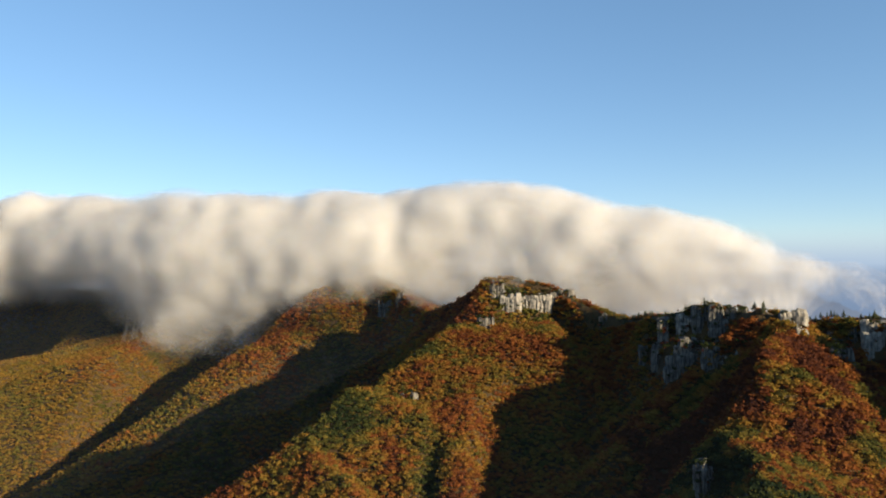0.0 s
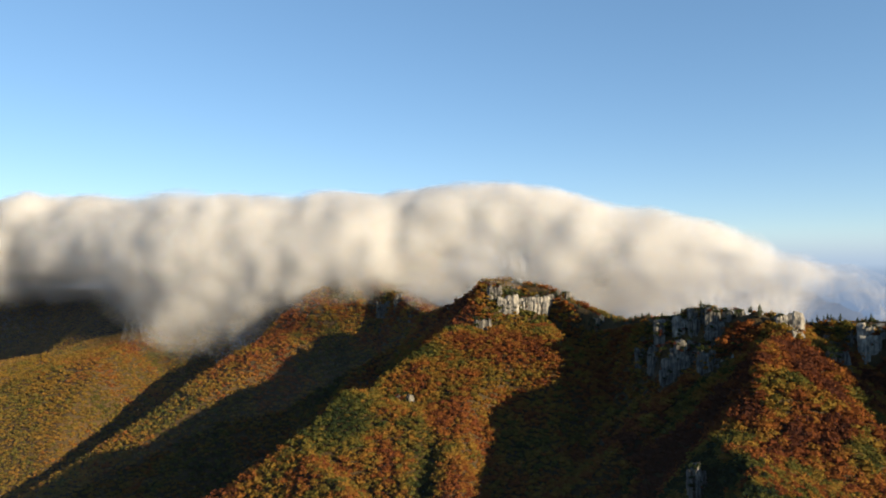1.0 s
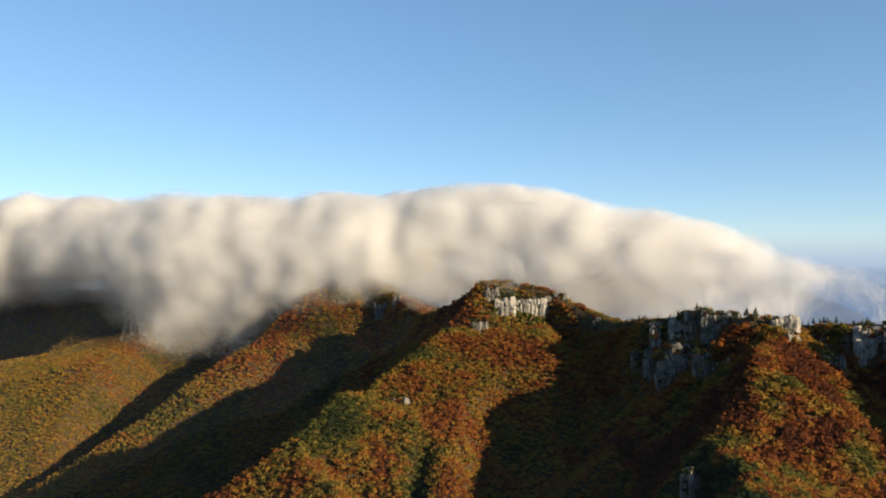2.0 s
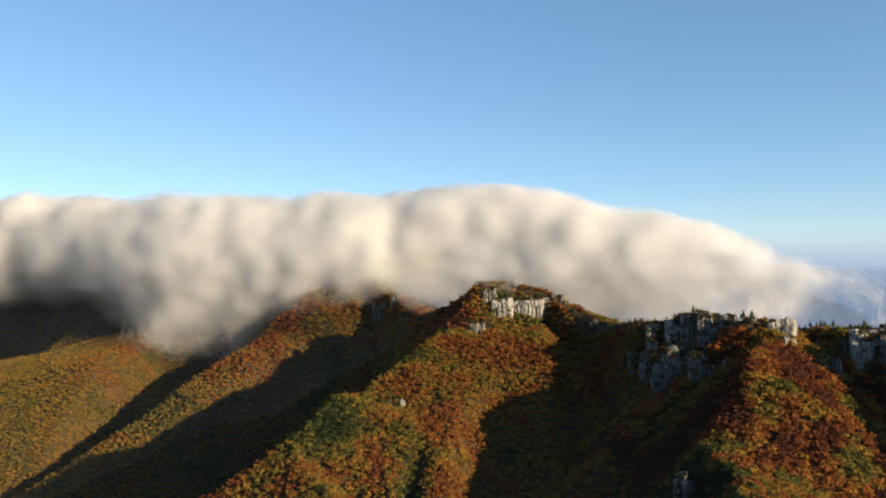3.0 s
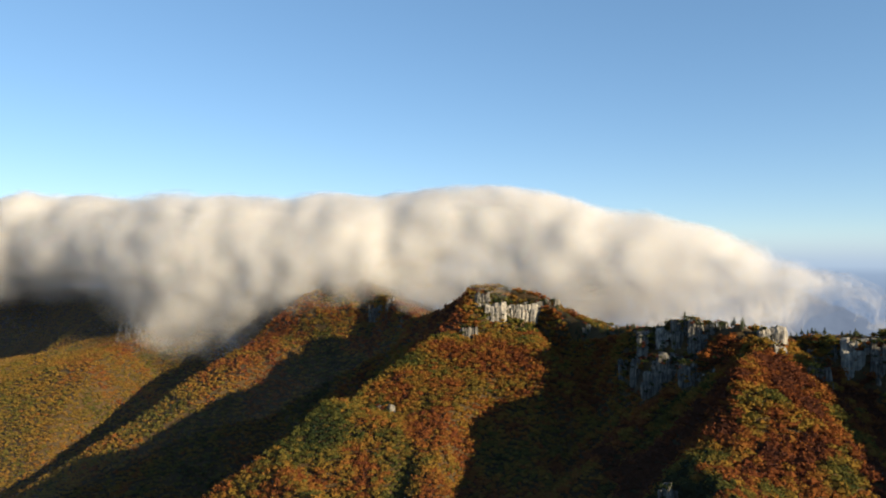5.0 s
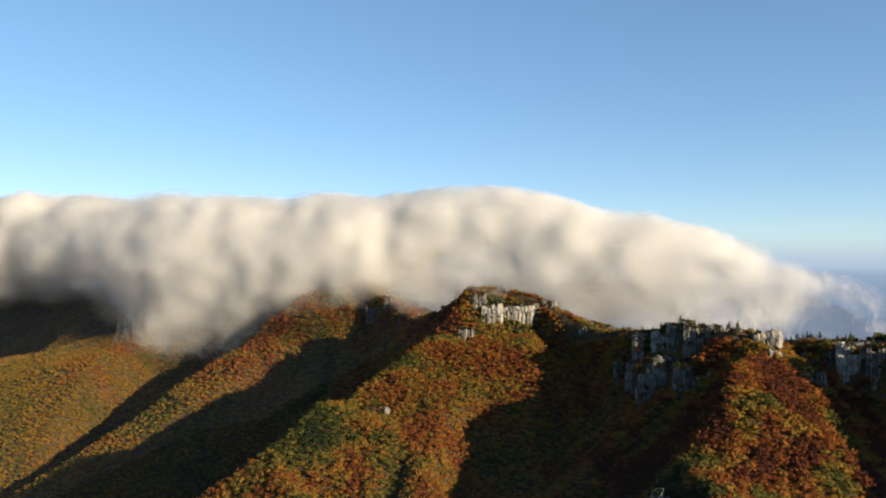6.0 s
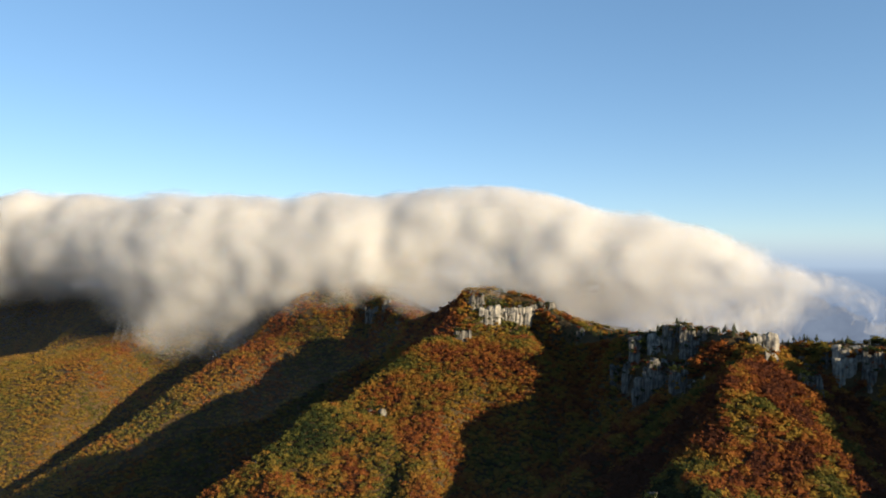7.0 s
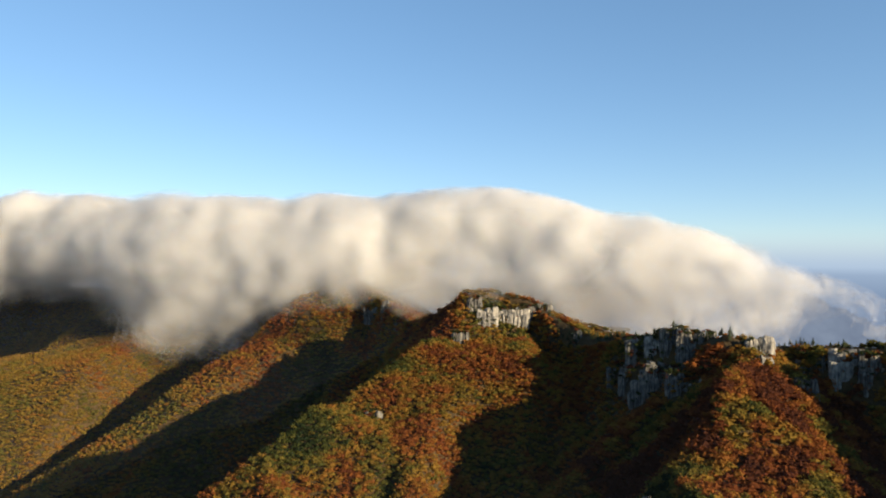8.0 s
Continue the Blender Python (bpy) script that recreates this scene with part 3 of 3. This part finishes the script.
def scatter(x0, x1, y0, y1, gap, rnd, spread=0.71):
    """Places on a jittered grid, within the fan of land that lies open to the south."""
    x, y = np.meshgrid(np.arange(x0, x1, gap), np.arange(y0, y1, gap * 0.87))
    x = x + (np.arange(x.shape[0])[:, None] % 2) * gap / 2
    x, y = (x + rnd.uniform(-0.4, 0.4, x.shape) * gap).ravel(), (y + rnd.uniform(-0.4, 0.4, y.shape) * gap).ravel()
    keep = np.abs(x) < spread * y + 40
    x, y = x[keep], y[keep]
    falls = height(x, y + 4) - height(x, y - 4) < -2.4  # thin on slopes that fall away to the north
    keep = ~falls | (rnd.rand(len(x)) < 0.3)
    x, y = x[keep], y[keep]
    more = rnd.rand(len(x)) < np.clip(np.sqrt(1 + steep(x, y) ** 2) - 1, 0, 1)
    return np.concatenate([x, x[more] + rnd.uniform(0.3, 0.7, more.sum()) * gap]), np.concatenate([y, y[more] + rnd.uniform(-0.3, 0.3, more.sum()) * gap])


def grove(name, shapes, x, y, z, size, tall, tints, rnd, label, category):
    """Many crowns of a few shapes, joined."""
    pick, turn = rnd.randint(len(shapes), size=len(x)), rnd.uniform(0, 2 * math.pi, len(x))
    verts, faces, shade, at = [], [], [], 0
    for k, (v, f) in enumerate(shapes):
        i = np.nonzero(pick == k)[0]
        c, s = np.cos(turn[i])[:, None], np.sin(turn[i])[:, None]
        w = np.stack([(v[None, :, 0] * c - v[None, :, 1] * s) * size[i, None] + x[i, None], (v[None, :, 0] * s + v[None, :, 1] * c) * size[i, None] + y[i, None],
                      v[None, :, 2] * tall[i, None] + z[i, None]], -1)
        verts.append(w.reshape(-1, 3))
        faces.append((f[None] + at + np.arange(len(i))[:, None, None] * len(v)).reshape(-1, 3))
        shade.append(np.repeat(tints[i], len(v)))
        at += len(i) * len(v)
    me = mesh_of(name, np.concatenate(verts), np.concatenate(faces), LEAF_STUFF)
    me.attributes.new("tint", "FLOAT", "POINT").data.foreach_set("value", np.concatenate(shade).astype(np.float32))
    return tagged(new(name, me), label, category, kind="stuff")


def clear_of_crags(x, y):
    free = np.ones(len(x), bool)
    for (cx, cy, cz), width, tall, pieces, label in CRAGS:
        free &= ((x - cx) / (0.46 * width + 0.5)) ** 2 + ((y - cy + 3.0) / 3.8) ** 2 > 1
    return free


def off_crest(x, y):
    """Away from the rocky part of the main crest, where only pines stand."""
    free = np.ones(len(x), bool)
    crest = RIDGES[0][0][:13]
    for (ax, ay, az), (bx, by, bz) in zip(crest, crest[1:]):
        tx, ty = bx - ax, by - ay
        s = np.clip(((x - ax) * tx + (y - ay) * ty) / (tx * tx + ty * ty), 0, 1)
        free &= np.hypot(x - ax - s * tx, y - ay - s * ty) > 5.5
    return free


def trunk_mesh(rnd, high):
    """A tapered trunk with four limbs, its foot a little in the soil."""
    bm = bmesh.new()
    rods = [((0, 0, -0.6), (rnd.uniform(-0.2, 0.2), rnd.uniform(-0.2, 0.2), high), 0.20, 0.07)]
    for k in range(4):
        a, h = 2 * math.pi * (k + rnd.rand()) / 4, high * rnd.uniform(0.4, 0.7)
        rods.append(((0, 0, h), (1.3 * math.cos(a), 1.3 * math.sin(a), h + 1.2), 0.09, 0.03))
    for p, q, r0, r1 in rods:
        p, q = Vector(p), Vector(q)
        m = Matrix.Translation((p + q) / 2) @ (q - p).to_track_quat("Z", "Y").to_matrix().to_4x4()
        bmesh.ops.create_cone(bm, cap_ends=True, segments=6, radius1=r0, radius2=r1, depth=(q - p).length, matrix=m)
    me = bpy.data.meshes.new("trunk")
    bm.to_mesh(me)
    bm.free()
    me.materials.append(BARK)
    return me


def make_trees(x, y, z, rnd):
    """Single autumn trees on the near spur, built as six kinds and then set out."""
    kinds = []
    for k in range(6):
        tree = new("autumn_tree")
        v, f = crown(rnd, 190, 0.24, 9)
        part("trunk", trunk_mesh(rnd, 3.6), tree)
        part("crown", mesh_of("crown", v * (2.6, 2.6, 2.3) + (0, 0, 3.4), f, LEAF_TREE), tree)
        tagged(tree, "broad autumn tree with rust and gold leaves on the near spur", "tree", "trees on the near spur")
        kinds.append(tree)
    for n in range(len(x)):
        m = pose(x[n], y[n], z[n] - 1.5, 0, 0, rnd.uniform(0, 360))
        if n < 6:
            tree = kinds[n]
            tree.matrix_world = m
        else:
            tree = copy_thing(kinds[rnd.randint(6)], m)
        g = rnd.uniform(0.75, 1.15)
        tree.scale = (g, g, g * rnd.uniform(0.85, 1.15))


def make_pines(rnd):
    """Dark pines along the rocky crest."""
    kinds = []
    for k in range(4):
        pine = new("pine_tree")
        v, f = pine_shape(rnd, 8, 6)
        part("trunk", trunk_mesh(rnd, 3.0), pine)
        part("crown", mesh_of("crown", v * (6, 6, 6), f, NEEDLES), pine)
        tagged(pine, "small dark green pine on the rocky crest", "tree", "pines along the ridge")
        kinds.append(pine)
    crest = RIDGES[0][0][:13]
    n = 0
    for (ax, ay, az), (bx, by, bz) in zip(crest, crest[1:]):
        for k in range(int(math.hypot(bx - ax, by - ay) / 2.0)):
            s = rnd.rand()
            x, y = ax + s * (bx - ax) + rnd.normal(0, 3.0), ay + s * (by - ay) + rnd.normal(0, 3.0)
            m = pose(x, y, float(height(np.array([x]), np.array([y]))[0]) - 0.2, 0, 0, rnd.uniform(0, 360))
            pine = kinds[n] if n < 4 else copy_thing(kinds[rnd.randint(4)], m)
            pine.matrix_world = m
            g = 0.3 + 0.8 * rnd.rand() ** 1.6
            pine.scale = (1.25 * g, 1.25 * g, g)
            n += 1
    for k in range(60):  # on the ledges of the cliff
        x, y = rnd.uniform(140, 232), rnd.uniform(452, 524)
        m = pose(x, y, float(height(np.array([x]), np.array([y]))[0]) - 0.2, 0, 0, rnd.uniform(0, 360))
        pine = copy_thing(kinds[rnd.randint(4)], m)
        g = rnd.uniform(0.4, 0.8)
        pine.scale = (1.3 * g, 1.3 * g, g)


def make_forest():
    rnd = np.random.RandomState(5)
    near = [crown(rnd, 34, 0.28, 8, OCTA, 0.5, 0.9) for k in range(10)]
    far = [crown(rnd, 10, 0.52, 6, OCTA, 0.45, 0.86) for k in range(8)]
    x, y = scatter(-400, 400, 280, 640, 3.0, rnd)
    keep = off_crest(x, y) & clear_of_crags(x, y)
    x, y = x[keep], y[keep]
    z, size = height(x, y), (1.35 + 1.9 * rnd.rand(len(x)) ** 1.6) * np.where((x > 110) & (y < 470), 1.3, 1.0)
    single = np.nonzero((x > 95) & (x < 250) & (y > 300) & (y < 400))[0][:300]
    make_trees(x[single], y[single], z[single], rnd)
    x, y, z, size = (np.delete(q, single) for q in (x, y, z, size))
    grove("autumn_woods", near, x, y, z + 0.7 * size, size, size * rnd.uniform(0.62, 1.0, len(x)), tint(x, y, z, rnd), rnd, "dense autumn woods of rust, gold and olive crowns on the spurs", "woods")
    x, y = scatter(-1250, 420, 640, 1580, 4.6, rnd)
    keep = off_crest(x, y) & clear_of_crags(x, y)
    x, y = x[keep], y[keep]
    z, size = height(x, y), rnd.uniform(2.0, 3.9, len(x))
    grove("far_autumn_woods", far, x, y, z + 0.7 * size, size, size * rnd.uniform(0.6, 0.9, len(x)), tint(x, y, z, rnd), rnd, "far autumn woods of gold and olive crowns on the western slopes", "woods")
    x, y = scatter(-1700, -450, 1580, 2000, 9.0, rnd)
    z, size = height(x, y), rnd.uniform(3.5, 5.8, len(x))
    grove("distant_autumn_woods", far, x, y, z + 0.6 * size, size, size * rnd.uniform(0.6, 0.9, len(x)), tint(x, y, z, rnd), rnd, "distant golden woods on the hillside under the cloud", "woods")
    make_pines(rnd)
    snag = new("dead_tree")
    m = trunk_mesh(rnd, 7.0)
    m.materials[0] = PALE_BARK
    part("trunk", m, snag, "bleached bare trunk with broken limbs")
    snag.location, snag.scale = (-364, 892, float(height(np.array([-364.0]), np.array([892.0]))[0])), (1.8, 1.8, 1.7)
    tagged(snag, "bleached dead tree standing above the autumn woods", "tree")


CRAGS = [
    ((159.0, 521.0, -84.3), 25.0, 32.0, 4, "grey granite cliff standing in shade above the wooded valley"),
    ((162.2, 481.5, -80.7), 21.3, 30.0, 3, "grey granite cliff half hidden by shaded trees"),
    ((174.1, 504.4, -47.5), 9.9, 18.6, 2, "cream granite pinnacle on the cliff top"),
    ((164.6, 522.6, -48.4), 7.7, 13.7, 2, "small cream granite knob on the cliff top"),
    ((192.1, 509.3, -32.1), 10.8, 7.0, 3, "small cream rocks on the crest"),
    ((198.4, 488.2, -43.9), 25.6, 18.0, 4, "grey granite face under the ridge crest"),
    ((177.3, 482.9, -67.5), 10.3, 9.5, 3, "low sunlit granite ledges below the cliff"),
    ((198.5, 452.2, -63.1), 15.6, 17.0, 3, "grey granite block among shaded trees"),
    ((226.5, 456.0, -45.7), 12.5, 18.5, 2, "bright cream crag on the rounded hump"),
    ((223.9, 443.7, -46.7), 12.4, 9.5, 3, "cream granite boulders below the white crag"),
    ((259.0, 461.6, -53.9), 6.8, 17.4, 2, "narrow granite teeth on the eastern ridge"),
    ((269.5, 457.0, -46.6), 6.7, 10.5, 2, "small granite teeth on the eastern ridge"),
    ((279.0, 448.2, -52.3), 16.2, 18.4, 4, "cream granite wall on the eastern ridge"),
    ((290.5, 436.2, -52.3), 16.4, 20.0, 4, "grey granite wall on the eastern ridge"),
    ((243.1, 425.2, -53.6), 11.9, 6.2, 3, "low granite ledge under the eastern ridge"),
    ((61.9, 673.7, -40.9), 17.0, 17.0, 6, "sunlit granite crag on the summit"),
    ((84.7, 683.3, -37.6), 27.5, 12.0, 8, "row of cream granite ribs on the summit"),
    ((49.8, 688.2, -27.2), 12.4, 13.5, 3, "small granite knob on the summit"),
    ((111.3, 696.3, -34.3), 26.2, 11.4, 5, "low granite ribs along the descending ridge"),
    ((35.8, 642.2, -52.5), 13.6, 7.3, 2, "small granite ledge below the summit"),
    ((-144.7, 1009.7, -44.9), 13.2, 11.5, 3, "small pale crag on the second spur"),
    ((-177.1, 960.7, -74.7), 31.4, 14.1, 7, "pale granite ledge on the second spur"),
    ((-126.2, 967.2, -73.7), 14.2, 26.8, 2, "narrow granite rib on the second spur"),
    ((-151.7, 939.2, -89.9), 15.3, 15.3, 2, "grey granite rib on the second spur"),
    ((-59.3, 918.7, -45.9), 12.7, 15.0, 2, "grey granite block below the cloud"),
    ((-81.2, 938.7, -59.2), 16.8, 19.9, 2, "shaded granite blocks below the cloud"),
    ((140.5, 620.3, -52.7), 6.1, 14.2, 1, "lone granite needle on the saddle"),
    ((124.0, 338.0, -106.0), 7.0, 13.0, 3, "grey granite wall in deep shade"),
    ((203.2, 392.8, -73.4), 5.8, 6.5, 2, "small granite boulder among the rust crowns"),
    ((-30.6, 526.2, -98.6), 10.3, 5.9, 3, "small granite ledge among the gold crowns"),
    ((180.1, 461.8, -68.3), 18.9, 18.2, 3, "shaded granite wall between trees on the cliff"),
    ((166.7, 510.7, -51.4), 19.2, 17.6, 4, "broken grey granite step below the crest"),
    ((185.6, 498.7, -39.6), 16.3, 13.1, 3, "grey granite face below the pines"),
    ((172.1, 481.7, -76.0), 28.4, 27.6, 4, "shaded grey granite cliff face with upright joints"),
    ((158.5, 509.0, -82.0), 15.0, 29.0, 3, "jointed grey granite cliff at the corner of the rock wall"),
    ((154.5, 520.0, -85.5), 12.0, 31.0, 2, "grey granite buttress at the foot of the cliff"),
]
make_forest()


# ---- rocks ----
def slab(rnd, w, d, h, stone):
    """One joint block of granite, its foot at the origin: an uneven prism, cracked across, with a slanting top."""
    m = rnd.randint(4, 7)
    corner = np.sort((np.arange(m) + rnd.uniform(-0.3, 0.3, m)) / m) * 2 * math.pi
    reach = rnd.uniform(0.8, 1.15, m)
    ring = np.stack([np.cos(corner) * reach, np.sin(corner) * reach], -1)
    after = np.roll(ring, -1, 0)
    outline = np.stack([ring, ring * 0.67 + after * 0.33, ring * 0.33 + after * 0.67], 1).reshape(-1, 2) * (w / 2, d / 2)
    layers = int(np.clip(h / 1.5, 6, 16))
    cracks = np.cumsum(rnd.rand(layers) < 0.22)
    shift = rnd.uniform(-0.35, 0.35, (layers + 1, 2))
    grow = rnd.uniform(0.86, 1.08, layers + 1)
    slant, lean = rnd.uniform(-0.35, 0.35, 2), rnd.uniform(-0.06, 0.06)
    rows = []
    for i in range(layers):
        t = i / (layers - 1)
        p = outline * grow[cracks[i]] * (1.03 - 0.14 * t ** 2 - 0.18 * (i == layers - 1)) + shift[cracks[i]] + rnd.normal(0, 0.13, outline.shape)
        z = t * h + t * (p @ slant) + rnd.normal(0, 0.12, len(p))
        rows.append(np.stack([p[:, 0] + lean * z, p[:, 1] + 0.08 * z, z], -1))
    verts, around = np.concatenate(rows), 3 * m
    i, j = np.meshgrid(np.arange(layers - 1) * around, np.arange(around), indexing="ij")
    n = (j + 1) % around
    faces = np.concatenate([np.stack([i + j, i + n, i + around + n], -1).reshape(-1, 3), np.stack([i + j, i + around + n, i + around + j], -1).reshape(-1, 3)])
    top = (layers - 1) * around
    verts = np.concatenate([verts, [verts[top:].mean(0)]])
    k = np.arange(around)
    faces = np.concatenate([faces, np.stack([top + k, top + (k + 1) % around, k * 0 + len(verts) - 1], -1)])
    return mesh_of("slab", verts, faces, stone)


def outcrop(x, y, z, width, tall, n, seed, label):
    """A crag of joint blocks packed over that width, high ones behind and broken ones before; z is the foot of the middle."""
    rnd = np.random.RandomState(seed)
    # crags labelled cream, pale or sunlit take the copy paled for sun
    stone = SUNLIT_ROCK if ("cream" in label or "pale" in label or "sunlit" in label) else ROCK
    base = new("rock_outcrop")
    base.location = (x, y, z)
    tagged(base, label, "rock", "crags on the ridge")
    at = -0.5 * width
    crest = rnd.uniform(0, 60)
    while at < 0.5 * width:
        w = min(rnd.uniform(2.2, 7.5) * (0.8 + 0.012 * tall), 0.9 * width + 1)
        mid = at + 0.5 * w
        solid = "cliff" in label or "wall" in label or "face" in label or "bright" in label or "summit" in label
        if not solid and width > 8 and at + w < 0.5 * width and rnd.rand() < 0.25:
            at += w
            continue
        rise = tall * rnd.uniform(0.62, 1.0) if solid else tall * min(1.0, rnd.uniform(0.75, 1.1) * (0.25 + 1.05 * float(noise3(np.array([mid / 7 + crest]), np.array([0.5]), np.array([0.5]))[0])))
        for tier in range(1 if tall < 10 else 2):
            h = rise * (1.0 if tier == 0 else rnd.uniform(0.3, 0.75))
            out = (0.0 if tier == 0 else -2.2) + rnd.uniform(-1.0, 1.0)
            foot = float(height(np.array([x + mid]), np.array([y + out - 1.0]))[0]) - 2.0 - z
            foot = min(0.0, max(foot, -9.0))
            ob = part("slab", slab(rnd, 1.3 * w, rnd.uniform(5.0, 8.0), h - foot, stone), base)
            ob.location, ob.rotation_euler = (mid + rnd.uniform(-0.4, 0.4), out + 2.4, foot), (0, 0, rnd.uniform(-0.3, 0.3))
        at += w * (rnd.uniform(0.55, 0.8) if solid else rnd.uniform(0.75, 1.1))


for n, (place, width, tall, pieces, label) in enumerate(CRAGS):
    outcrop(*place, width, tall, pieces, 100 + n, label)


def cliff_bushes():
    """Scrub that grows on the ledges and at the feet of the crags."""
    rnd = np.random.RandomState(31)
    shapes = [crown(rnd, 24, 0.45, 6, OCTA) for k in range(5)]
    rows = []
    for (cx, cy, cz), width, tall, pieces, label in CRAGS:
        bare = "cream" in label or "sunlit" in label
        deep = max(4.0, 1.3 * width / pieces)
        for k in range(int((1.6 if bare else 1.1) * width) + 2):
            where = rnd.rand()
            up = rnd.uniform(0.88, 1.0) if where < 0.5 else rnd.uniform(0.0, 0.3) if where < 0.8 or bare else rnd.uniform(0.3, 0.85)
            front = rnd.uniform(-0.1, 0.5) if up > 0.85 else rnd.uniform(-0.32, -0.12)
            rows.append((cx + rnd.uniform(-0.55, 0.55) * width, cy + front * deep, cz + 0.95 * up * tall, rnd.uniform(0.7, 2.0) * (0.6 if bare else 1.0)))
    x, y, z, size = np.array(rows).T
    hue = np.where(rnd.rand(len(x)) < 0.75, rnd.uniform(0.0, 0.14, len(x)), rnd.uniform(0.9, 1.0, len(x)))
    grove("cliff_bushes", shapes, x, y, z, size, size * 0.9, hue, rnd, "dark scrub and rust bushes growing on the granite ledges", "bushes")


cliff_bushes()
